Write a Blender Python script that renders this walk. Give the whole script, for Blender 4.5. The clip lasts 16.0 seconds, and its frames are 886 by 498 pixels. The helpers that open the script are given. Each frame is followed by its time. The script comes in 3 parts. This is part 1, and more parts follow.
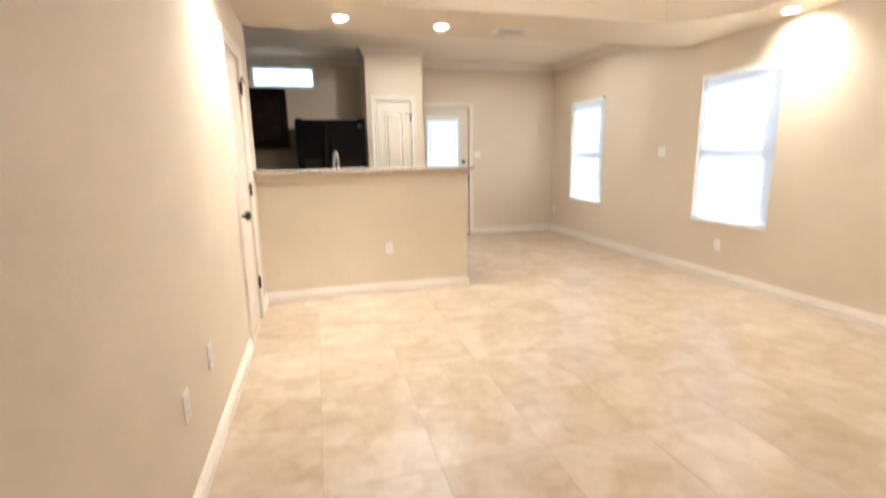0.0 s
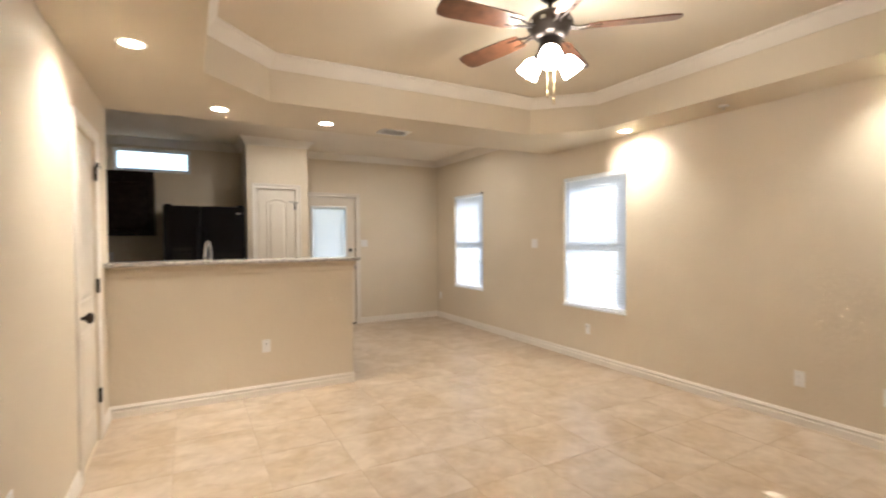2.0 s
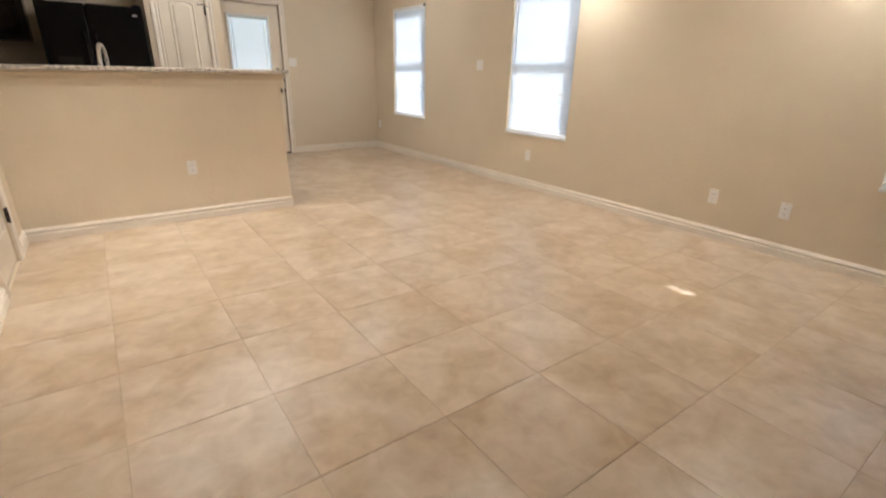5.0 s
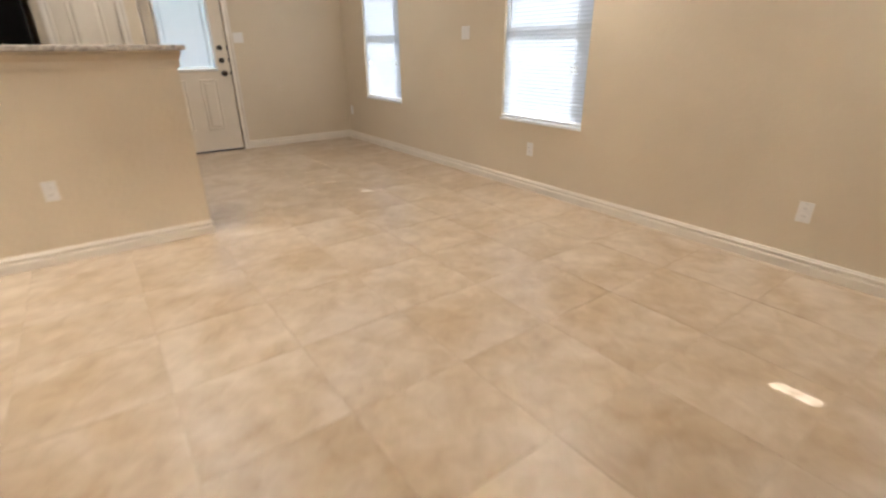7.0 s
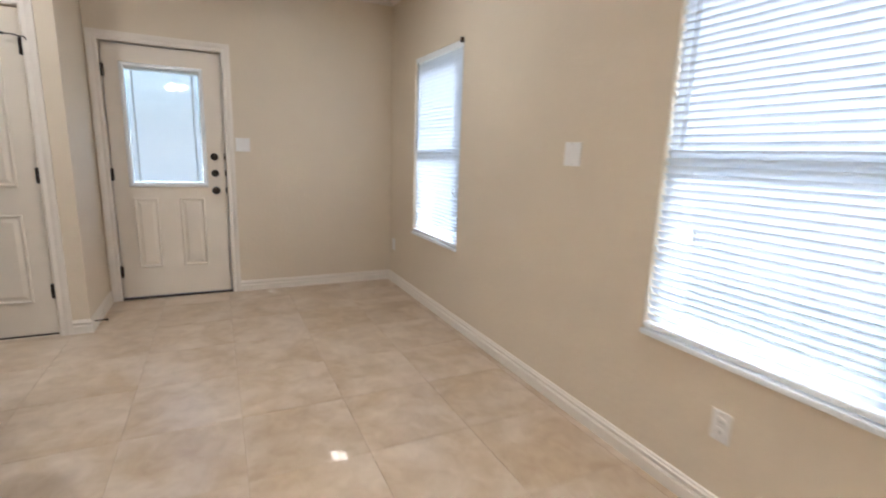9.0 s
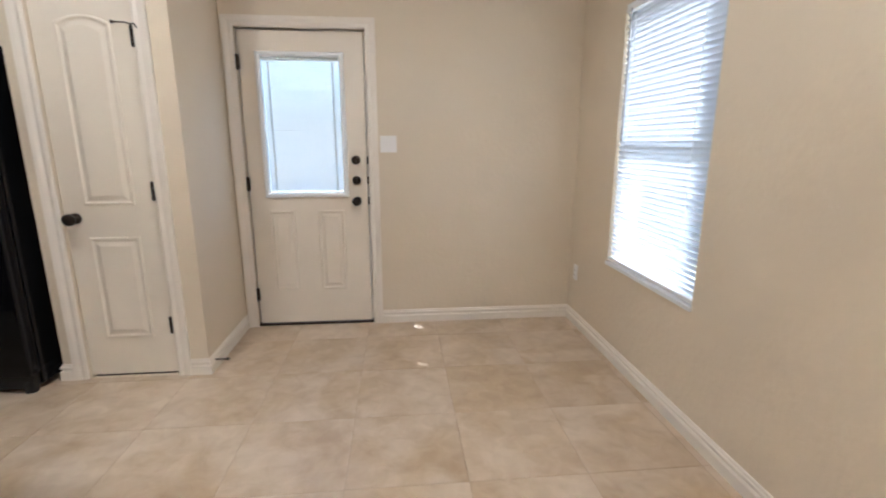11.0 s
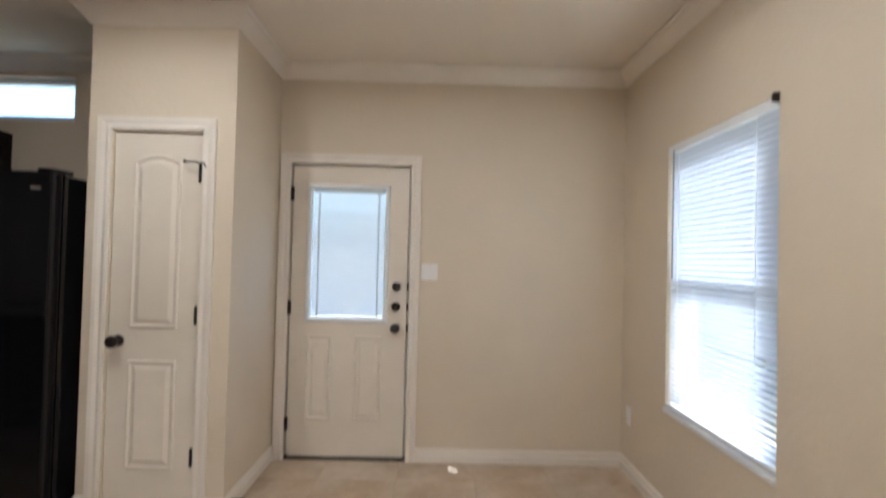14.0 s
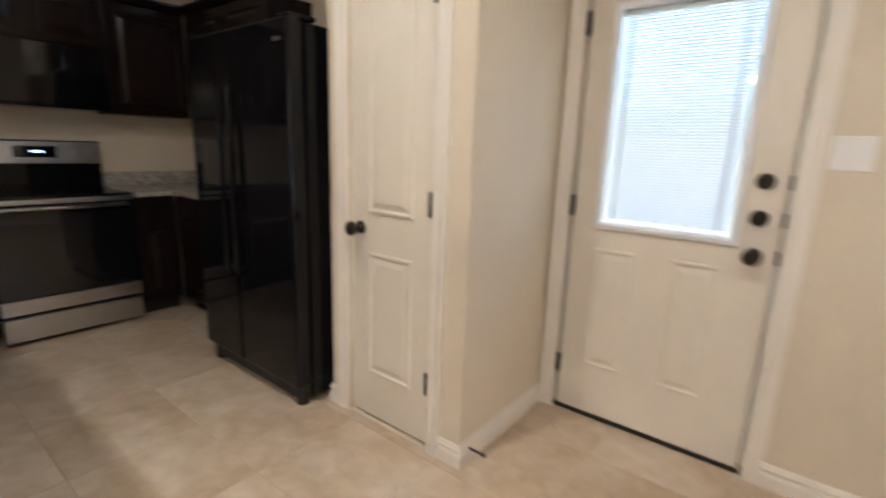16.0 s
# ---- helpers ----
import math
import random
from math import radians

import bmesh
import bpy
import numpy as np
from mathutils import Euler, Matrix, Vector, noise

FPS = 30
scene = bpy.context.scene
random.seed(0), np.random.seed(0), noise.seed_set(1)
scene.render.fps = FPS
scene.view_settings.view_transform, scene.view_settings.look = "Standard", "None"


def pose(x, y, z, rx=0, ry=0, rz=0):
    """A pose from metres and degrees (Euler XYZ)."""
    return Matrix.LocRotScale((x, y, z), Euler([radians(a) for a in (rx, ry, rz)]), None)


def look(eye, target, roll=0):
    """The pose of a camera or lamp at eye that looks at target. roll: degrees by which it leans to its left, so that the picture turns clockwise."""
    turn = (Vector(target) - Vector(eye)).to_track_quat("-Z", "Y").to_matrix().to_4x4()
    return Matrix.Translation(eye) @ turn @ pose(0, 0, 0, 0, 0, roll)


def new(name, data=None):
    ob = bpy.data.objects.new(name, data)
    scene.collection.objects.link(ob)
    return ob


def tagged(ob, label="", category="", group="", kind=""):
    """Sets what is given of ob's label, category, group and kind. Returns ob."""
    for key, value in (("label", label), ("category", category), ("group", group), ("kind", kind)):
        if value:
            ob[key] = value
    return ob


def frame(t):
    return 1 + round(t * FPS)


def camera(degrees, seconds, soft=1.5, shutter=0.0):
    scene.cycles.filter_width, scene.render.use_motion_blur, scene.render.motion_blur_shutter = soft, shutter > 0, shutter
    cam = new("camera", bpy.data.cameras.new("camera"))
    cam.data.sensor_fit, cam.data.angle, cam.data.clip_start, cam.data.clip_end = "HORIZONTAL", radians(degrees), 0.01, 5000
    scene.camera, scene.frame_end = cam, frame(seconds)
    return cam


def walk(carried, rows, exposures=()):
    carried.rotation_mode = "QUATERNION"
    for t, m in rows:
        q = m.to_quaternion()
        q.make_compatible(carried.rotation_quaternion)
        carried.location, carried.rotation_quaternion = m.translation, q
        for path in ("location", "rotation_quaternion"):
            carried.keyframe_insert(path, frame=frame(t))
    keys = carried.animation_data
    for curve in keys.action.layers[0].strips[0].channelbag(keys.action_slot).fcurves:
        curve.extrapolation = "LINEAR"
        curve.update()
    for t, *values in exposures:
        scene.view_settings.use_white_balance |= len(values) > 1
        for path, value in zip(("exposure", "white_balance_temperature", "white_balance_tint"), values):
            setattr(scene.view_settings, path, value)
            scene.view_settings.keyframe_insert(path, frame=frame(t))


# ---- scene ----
cam = camera(87.0, 16.0, soft=2.0, shutter=0.5)
PATH = [
    (0, (0.357, 0.109, 1.314), (0.861, 2.004, 0.922), -1.0),
    (0.5, (0.359, 0.183, 1.381), (0.847, 2.121, 1.309), -0.4),
    (1, (0.356, 0.195, 1.383), (0.868, 2.127, 1.326), -0.3),
    (1.5, (0.383, 0.175, 1.381), (1.091, 2.045, 1.336), -0.3),
    (2, (0.407, 0.152, 1.381), (1.362, 1.909, 1.338), -0.4),
    (2.5, (0.446, 0.134, 1.375), (1.598, 1.768, 1.342), -0.9),
    (3, (0.451, 0.129, 1.405), (1.665, 1.709, 1.581), -1.0),
    (3.5, (0.455, 0.113, 1.437), (1.654, 1.654, 1.87), -1.7),
    (4, (0.44, 0.121, 1.398), (1.633, 1.724, 1.491), -0.8),
    (4.5, (0.439, 0.145, 1.308), (1.596, 1.724, 0.899), 0.3),
    (4.7, (0.416, 0.169, 1.251), (1.542, 1.713, 0.659), 1.0),
    (6.8, (1.138, 0.892, 1.158), (2.188, 2.34, 0.264), 1.5),
    (7, (1.288, 1.098, 1.179), (2.369, 2.585, 0.39), -0.5),
    (7.5, (1.663, 1.56, 1.185), (2.757, 3.043, 0.409), -2.5),
    (8, (2.036, 2.046, 1.213), (3.041, 3.651, 0.568), -0.3),
    (8.5, (2.432, 2.542, 1.241), (3.456, 4.197, 0.783), 0.5),
    (9, (2.725, 3.028, 1.285), (3.584, 4.791, 0.894), 2.0),
    (9.5, (2.898, 3.522, 1.253), (3.562, 5.37, 0.872), 1.3),
    (9.7, (2.899, 3.694, 1.296), (3.547, 5.541, 0.888), 0.4),
    (11.8, (3.09, 4.283, 1.347), (3.082, 6.236, 0.916), 0.6),
    (12, (3.099, 4.306, 1.377), (3.099, 6.299, 1.208), 0.3),
    (12.5, (3.041, 4.276, 1.506), (3.097, 6.241, 1.872), 0.2),
    (13, (3.016, 4.255, 1.551), (3.076, 6.179, 2.095), -0.3),
    (13.5, (3.052, 4.272, 1.515), (3.082, 6.238, 1.883), 0.7),
    (14, (3.01, 4.289, 1.417), (3.029, 6.288, 1.457), 1.4),
    (14.5, (2.998, 4.375, 1.291), (3.033, 6.351, 0.981), 0.4),
    (15, (2.886, 4.608, 1.248), (2.791, 6.558, 0.815), -1.2),
    (15.5, (3.016, 5.045, 1.265), (2.393, 6.888, 0.802), 0.6),
    (16, (2.854, 5.433, 1.293), (1.659, 6.979, 0.869), 2.0),
]

EXPOSURES = [(0.0, 4.68, 5740, 10), (0.6, 4.48, 5740, 10), (1.5, 4.23, 5890, 10), (2.5, 4.08, 5990, 10), (3.5, 4.03, 6040, 10), (4.5, 4.08, 5890, 10),
             (7.0, 3.98, 5940, 10), (8.0, 3.98, 5640, 10), (9.0, 4.1, 5330, 10), (9.5, 4.1, 5530, 10), (12.0, 4.35, 5330, 10), (12.5, 4.24, 5330, 10),
             (13.5, 4.08, 5330, 10), (14.5, 4.0, 5480, 10), (15.5, 4.2, 5560, 10), (16.0, 4.4, 5710, 10)]
walk(cam, [(t, look(eye, target, roll)) for t, eye, target, roll in PATH], EXPOSURES)

# ---- light ----
world = bpy.data.worlds.new("sky")
scene.world = world
world.use_nodes = True
wn = world.node_tree.nodes
sky = wn.new("ShaderNodeTexSky")
sky.sky_type, sky.sun_disc = "NISHITA", False
sky.sun_elevation, sky.sun_rotation, sky.dust_density = radians(37.1), radians(117.6), 5.0
world.node_tree.links.new(sky.outputs[0], wn["Background"].inputs[0])
wn["Background"].inputs[1].default_value = 0.052
sun_data = bpy.data.lights.new("sun", "SUN")
sun_data.energy, sun_data.angle, sun_data.color = 0.8, radians(0.6), (1, 0.98, 0.95)
sun = new("sun", sun_data)
sun.matrix_world = look((11.85, -6.2, 10.1), (0, 0, 0))
CAN_GLOW, CAN_DEEP, FAN_POWER = 32.0, 60.0, 5.8


# ---- materials ----
def material(name, colour, rough=0.6, metal=0.0, vary=0.06, scale=3.0, bump=0.0, bump_scale=120.0, coat=0.0, spec=0.5):
    m = bpy.data.materials.new(name)
    m.use_nodes = True
    nt = m.node_tree
    b = nt.nodes["Principled BSDF"]
    b.inputs["Roughness"].default_value, b.inputs["Metallic"].default_value = rough, metal
    b.inputs["Coat Weight"].default_value, b.inputs["Specular IOR Level"].default_value = coat, spec
    co = nt.nodes.new("ShaderNodeTexCoord")
    n = nt.nodes.new("ShaderNodeTexNoise")
    n.inputs["Scale"].default_value, n.inputs["Detail"].default_value = scale, 6
    nt.links.new(co.outputs["Object"], n.inputs["Vector"])
    r = nt.nodes.new("ShaderNodeValToRGB")
    r.color_ramp.elements[0].position, r.color_ramp.elements[1].position = 0.3, 0.7
    r.color_ramp.elements[0].color = (*[c * (1 - vary) for c in colour], 1)
    r.color_ramp.elements[1].color = (*[min(1, c * (1 + vary)) for c in colour], 1)
    nt.links.new(n.outputs["Fac"], r.inputs["Fac"])
    nt.links.new(r.outputs["Color"], b.inputs["Base Color"])
    if bump:
        n2 = nt.nodes.new("ShaderNodeTexNoise")
        n2.inputs["Scale"].default_value, n2.inputs["Detail"].default_value = bump_scale, 3
        nt.links.new(co.outputs["Object"], n2.inputs["Vector"])
        bp = nt.nodes.new("ShaderNodeBump")
        bp.inputs["Strength"].default_value, bp.inputs["Distance"].default_value = bump, 0.004
        nt.links.new(n2.outputs["Fac"], bp.inputs["Height"])
        nt.links.new(bp.outputs["Normal"], b.inputs["Normal"])
    return m


def glowing(name, colour, power):
    m = bpy.data.materials.new(name)
    m.use_nodes = True
    b = m.node_tree.nodes["Principled BSDF"]
    b.inputs["Base Color"].default_value = (0.9, 0.9, 0.9, 1)
    b.inputs["Emission Color"].default_value, b.inputs["Emission Strength"].default_value = (*colour, 1), power
    return m


def glass_material():
    m = bpy.data.materials.new("window glass")
    m.use_nodes = True
    nt = m.node_tree
    nt.nodes.remove(nt.nodes["Principled BSDF"])
    tr, gl, mx = nt.nodes.new("ShaderNodeBsdfTransparent"), nt.nodes.new("ShaderNodeBsdfGlossy"), nt.nodes.new("ShaderNodeMixShader")
    lw, pw, mr = nt.nodes.new("ShaderNodeLayerWeight"), nt.nodes.new("ShaderNodeMath"), nt.nodes.new("ShaderNodeMapRange")
    lw.inputs[0].default_value = 0.5
    pw.operation, pw.inputs[1].default_value = "POWER", 5.0
    nt.links.new(lw.outputs["Facing"], pw.inputs[0])
    nt.links.new(pw.outputs[0], mr.inputs[0])
    mr.inputs[3].default_value, mr.inputs[4].default_value = 0.035, 0.8
    tr.inputs[0].default_value = (0.93, 0.96, 0.96, 1)
    gl.inputs["Roughness"].default_value = 0.02
    nt.links.new(mr.outputs[0], mx.inputs[0])
    nt.links.new(tr.outputs[0], mx.inputs[1])
    nt.links.new(gl.outputs[0], mx.inputs[2])
    nt.links.new(mx.outputs[0], nt.nodes["Material Output"].inputs[0])
    return m


def slat_material(name, colour, glow, mix):
    m = bpy.data.materials.new(name)
    m.use_nodes = True
    nt = m.node_tree
    b = nt.nodes["Principled BSDF"]
    b.inputs["Base Color"].default_value, b.inputs["Roughness"].default_value = (*colour, 1), 0.4
    tl, mx = nt.nodes.new("ShaderNodeBsdfTranslucent"), nt.nodes.new("ShaderNodeMixShader")
    tl.inputs[0].default_value = (*glow, 1)
    mx.inputs[0].default_value = mix
    nt.links.new(b.outputs[0], mx.inputs[1])
    nt.links.new(tl.outputs[0], mx.inputs[2])
    nt.links.new(mx.outputs[0], nt.nodes["Material Output"].inputs[0])
    return m


def tile_material():
    m = bpy.data.materials.new("travertine look porcelain")
    m.use_nodes = True
    nt = m.node_tree
    b = nt.nodes["Principled BSDF"]
    geo, oi = nt.nodes.new("ShaderNodeNewGeometry"), nt.nodes.new("ShaderNodeObjectInfo")
    add = nt.nodes.new("ShaderNodeVectorMath")
    mul = nt.nodes.new("ShaderNodeVectorMath")
    mul.operation, mul.inputs[1].default_value = "MULTIPLY", (37, 91, 53)
    nt.links.new(oi.outputs["Random"], mul.inputs[0])
    nt.links.new(geo.outputs["Position"], add.inputs[0])
    nt.links.new(mul.outputs[0], add.inputs[1])
    ramps = []
    for scale, detail, dist, lo, hi in ((2.8, 8, 0.8, 0.36, 0.62), (11.0, 8, 0.6, 0.3, 0.7)):
        n = nt.nodes.new("ShaderNodeTexNoise")
        n.inputs["Scale"].default_value, n.inputs["Detail"].default_value, n.inputs["Distortion"].default_value = scale, detail, dist
        nt.links.new(add.outputs[0], n.inputs["Vector"])
        mr = nt.nodes.new("ShaderNodeMapRange")
        mr.inputs[1].default_value, mr.inputs[2].default_value = lo, hi
        nt.links.new(n.outputs["Fac"], mr.inputs[0])
        ramps.append(mr)
    c1 = nt.nodes.new("ShaderNodeMix")
    c1.data_type = "RGBA"
    c1.inputs[6].default_value, c1.inputs[7].default_value = (0.45, 0.34, 0.225, 1), (0.55, 0.45, 0.345, 1)
    nt.links.new(ramps[0].outputs[0], c1.inputs[0])
    c2 = nt.nodes.new("ShaderNodeMix")
    c2.data_type, c2.blend_type = "RGBA", "SOFT_LIGHT"
    c2.inputs[0].default_value = 0.22
    nt.links.new(c1.outputs[2], c2.inputs[6])
    nt.links.new(ramps[1].outputs[0], c2.inputs[7])
    hs = nt.nodes.new("ShaderNodeHueSaturation")
    mr = nt.nodes.new("ShaderNodeMapRange")
    mr.inputs[3].default_value, mr.inputs[4].default_value = 0.97, 1.03
    nt.links.new(oi.outputs["Random"], mr.inputs[0])
    nt.links.new(mr.outputs[0], hs.inputs["Value"])
    nt.links.new(c2.outputs[2], hs.inputs["Color"])
    nt.links.new(hs.outputs[0], b.inputs["Base Color"])
    rr = nt.nodes.new("ShaderNodeMapRange")
    rr.inputs[3].default_value, rr.inputs[4].default_value = 0.285, 0.34
    nt.links.new(ramps[1].outputs[0], rr.inputs[0])
    nt.links.new(rr.outputs[0], b.inputs["Roughness"])
    return m


def granite_material():
    m = material("speckled granite", (0.42, 0.38, 0.34), 0.15, vary=0.55, scale=45)
    return m


WALL = material("beige wall paint", (0.69, 0.6, 0.47), 0.7, vary=0.025, scale=1.2, bump=0.48, bump_scale=34)
CEIL = material("ceiling paint", (0.77, 0.69, 0.585), 0.8, vary=0.025, scale=1.5, bump=0.3, bump_scale=80)
TAN = material("tan ceiling paint", (0.69, 0.6, 0.47), 0.8, vary=0.025, scale=1.5, bump=0.3, bump_scale=80)
TRIM = material("cream trim paint", (0.8, 0.74, 0.66), 0.4, vary=0.03, scale=4)
DOOR = material("cream door paint", (0.76, 0.69, 0.59), 0.28, vary=0.02, scale=5, bump=0.06, bump_scale=60)
PLASTIC = material("white plastic", (0.82, 0.8, 0.78), 0.35, vary=0.02)
VINYL = material("white window vinyl", (0.82, 0.84, 0.86), 0.35, vary=0.02)
BRONZE = material("oil rubbed bronze", (0.035, 0.027, 0.022), 0.35, metal=0.7, vary=0.3, scale=20)
BLACK = material("glossy black enamel", (0.005, 0.005, 0.006), 0.06, vary=0.0, spec=0.24)
BLACKGLASS = material("black glass", (0.006, 0.006, 0.007), 0.05, vary=0.1)
STEEL = material("brushed steel", (0.5, 0.48, 0.46), 0.28, metal=1.0, vary=0.08, scale=30)
CHROME = material("chrome", (0.7, 0.7, 0.7), 0.08, metal=1.0, vary=0.02)
ESPRESSO = material("espresso stained wood", (0.013, 0.008, 0.007), 0.22, vary=0.35, scale=12, spec=0.2)
BLADE = material("walnut fan blade", (0.12, 0.05, 0.025), 0.35, vary=0.35, scale=15)
GRANITE = granite_material()
GROUT = material("tan grout", (0.42, 0.33, 0.24), 0.9, vary=0.1, scale=30)
RUBBER = material("black rubber", (0.015, 0.015, 0.015), 0.6)
GRASS = material("dry lawn", (0.3, 0.29, 0.2), 0.95, vary=0.25, scale=6)
FENCEWOOD = material("weathered fence wood", (0.4, 0.37, 0.34), 0.85, vary=0.25, scale=4)
SIDING = material("pale siding", (0.6, 0.62, 0.65), 0.7, vary=0.05)
ROOF = material("grey shingle", (0.16, 0.15, 0.15), 0.9, vary=0.25, scale=15)
CONCRETE = material("patio concrete", (0.42, 0.4, 0.37), 0.9, vary=0.12, scale=4)
TILE = tile_material()
GLASS = glass_material()
SLAT = slat_material("blind vinyl", (0.64, 0.68, 0.74), (0.75, 0.84, 0.95), 0.08)
DOORSLAT = slat_material("enclosed blind enamel", (0.84, 0.82, 0.82), (0.9, 0.87, 0.88), 0.5)
CANGLOW = glowing("flush lamp glow", (1.0, 0.9, 0.76), CAN_GLOW)
DEEPGLOW = glowing("recessed lamp glow", (1.0, 0.9, 0.76), CAN_DEEP)
BRASS = material("aged brass", (0.5, 0.38, 0.2), 0.3, metal=1.0, vary=0.15, scale=40)
SHADEGLOW = glowing("lit frosted shade", (1.0, 0.9, 0.76), FAN_POWER)
DISPLAY = glowing("oven clock digits", (0.7, 0.85, 1.0), 0.25)
WAND = material("smoky clear plastic", (0.3, 0.3, 0.32), 0.2)


# ---- building helpers ----
def mesh_from(bm, name, mat, smooth=False):
    bmesh.ops.recalc_face_normals(bm, faces=bm.faces)
    me = bpy.data.meshes.new(name)
    bm.to_mesh(me)
    bm.free()
    me.materials.append(mat)
    if smooth:
        me.polygons.foreach_set("use_smooth", [True] * len(me.polygons))
    return me


def part(name, bm, mat, parent=None, label="", smooth=False):
    ob = new(name, mesh_from(bm, name, mat, smooth))
    if parent:
        ob.parent = parent
    if label:
        ob["label"] = label
    return ob


def thing(name, at, label, category, group="", kind="", rz=0):
    ob = new(name)
    ob.matrix_world = pose(*at, 0, 0, rz)
    return tagged(ob, label, category, group, kind)


def box(bm, x0, y0, z0, x1, y1, z1, bevel=0.0):
    v = [bm.verts.new((x, y, z)) for z in (z0, z1) for y in (y0, y1) for x in (x0, x1)]
    fs = [bm.faces.new([v[i] for i in q]) for q in ((0, 2, 3, 1), (4, 5, 7, 6), (0, 1, 5, 4), (2, 6, 7, 3), (0, 4, 6, 2), (1, 3, 7, 5))]
    if bevel:
        es = list({e for f in fs for e in f.edges})
        bmesh.ops.bevel(bm, geom=es, offset=bevel, segments=2, affect="EDGES", profile=0.6)
    return bm


def boxed(*a, bevel=0.0):
    return box(bmesh.new(), *a, bevel=bevel)


def lathe(bm, profile, seg=24, m=None):
    """Turns a profile of (radius, height) about z."""
    rings = []
    for r, z in profile:
        ring = [bm.verts.new((r * math.cos(2 * math.pi * i / seg), r * math.sin(2 * math.pi * i / seg), z)) for i in range(seg)]
        rings.append(ring)
    for a, b in zip(rings, rings[1:]):
        for i in range(seg):
            bm.faces.new((a[i], a[(i + 1) % seg], b[(i + 1) % seg], b[i]))
    for ring in (rings[0], rings[-1]):
        bm.faces.new(ring)
    if m is not None:
        bmesh.ops.transform(bm, matrix=m, verts=[v for ring in rings for v in ring])
    return bm


def sweep(bm, path, profile, closed=False):
    """Runs a profile of (offset to the left, height) along a plan line with mitred corners."""
    n = len(path)
    pts = [Vector(p) for p in path]
    rings = []
    for i in range(n):
        a = (pts[i] - pts[i - 1]).normalized() if (closed or i) else None
        b = (pts[(i + 1) % n] - pts[i]).normalized() if (closed or i < n - 1) else None
        a, b = a or b, b or a
        na, nb = Vector((-a.y, a.x)), Vector((-b.y, b.x))
        mit = (na + nb) / (1 + na.dot(nb))
        rings.append([bm.verts.new((pts[i].x + mit.x * d, pts[i].y + mit.y * d, z)) for d, z in profile])
    k = len(profile)
    for i in range(n if closed else n - 1):
        r, s = rings[i], rings[(i + 1) % n]
        for j in range(k):
            bm.faces.new((r[j], s[j], s[(j + 1) % k], r[(j + 1) % k]))
    if not closed:
        bm.faces.new(rings[0])
        bm.faces.new(rings[-1])
    return bm


def tube(bm, pts, radius, seg=10):
    pts = [Vector(p) for p in pts]
    rings = []
    for i, p in enumerate(pts):
        d = (pts[min(i + 1, len(pts) - 1)] - pts[max(i - 1, 0)]).normalized()
        u = d.orthogonal().normalized() if not rings else (u - d * u.dot(d)).normalized()
        w = d.cross(u)
        rings.append([bm.verts.new(p + (u * math.cos(2 * math.pi * k / seg) + w * math.sin(2 * math.pi * k / seg)) * radius) for k in range(seg)])
    for a, b in zip(rings, rings[1:]):
        for k in range(seg):
            bm.faces.new((a[k], a[(k + 1) % seg], b[(k + 1) % seg], b[k]))
    bm.faces.new(rings[0])
    bm.faces.new(rings[-1])
    return bm


def wall(name, axis, at, thick, u0, u1, z0, z1, holes=(), mat=None):
    """A wall whose room face lies at x or y = at, with openings (u0, u1, z0, z1) cut through."""
    us = sorted({u0, u1, *[h[0] for h in holes], *[h[1] for h in holes]})
    zs = sorted({z0, z1, *[h[2] for h in holes], *[h[3] for h in holes]})
    bm = bmesh.new()
    lo, hi = min(at, at + thick), max(at, at + thick)
    for a, b in zip(us, us[1:]):
        run = None
        for c, d in list(zip(zs, zs[1:])) + [(None, None)]:
            solid = c is not None and not any(h[0] <= a and b <= h[1] and h[2] <= c and d <= h[3] for h in holes)
            if solid:
                run = (run[0], d) if run else (c, d)
            elif run:
                if axis == "x":
                    box(bm, lo, a, run[0], hi, b, run[1])
                else:
                    box(bm, a, lo, run[0], b, hi, run[1])
                run = None
    ob = part(name, bm, mat or WALL)
    return tagged(ob, "beige painted plaster wall with fine texture", "wall", kind="structure")


# ---- plan ----
XR, XL, YB, YF = 4.315, -0.16, 7.56, -2.4
ZS, ZC = 2.41, 2.75
YP, XP0, XP1 = 6.84, 1.09, 1.885
YH0, YH1, XH = 4.546, 4.68, 1.79
XK = -1.46
WINS = [(6.07, 6.94), (3.44, 4.34), (0.03, 0.93)]
WZ0, WZ1 = 0.6, 2.085

wall("wall_east", "x", XR, 0.16, YF - 0.2, YB + 0.2, -0.1, 2.9, [(a, b, WZ0, WZ1) for a, b in WINS])
wall("wall_north", "y", YB, 0.16, XK - 0.16, XR, -0.1, 2.9, [(1.965, 2.815, 0.0, 2.065), (-0.45, 0.44, 2.32, 2.62)])
wall("wall_west", "x", XL, -0.12, YF, 4.68, -0.1, 2.9, [(3.49, 4.12, 0.0, 2.06)])
wall("wall_south", "y", YF, -0.16, XL - 0.12, XR, -0.1, 2.9)
wall("wall_kitchen_west", "x", XK, -0.16, 4.56, YB, -0.1, 2.9)
wall("wall_kitchen_south", "y", 4.72, -0.12, XK, XL - 0.12, -0.1, 2.9)
wall("wall_pantry_front", "y", YP, 0.1, XP0, XP1, -0.02, ZC, [(1.225, 1.71, 0.0, 2.07)])
wall("wall_pantry_east", "x", XP1, -0.1, YP + 0.1, YB, -0.02, ZC)
wall("wall_pantry_west", "x", XP0, 0.1, YP + 0.1, YB, -0.02, ZC)
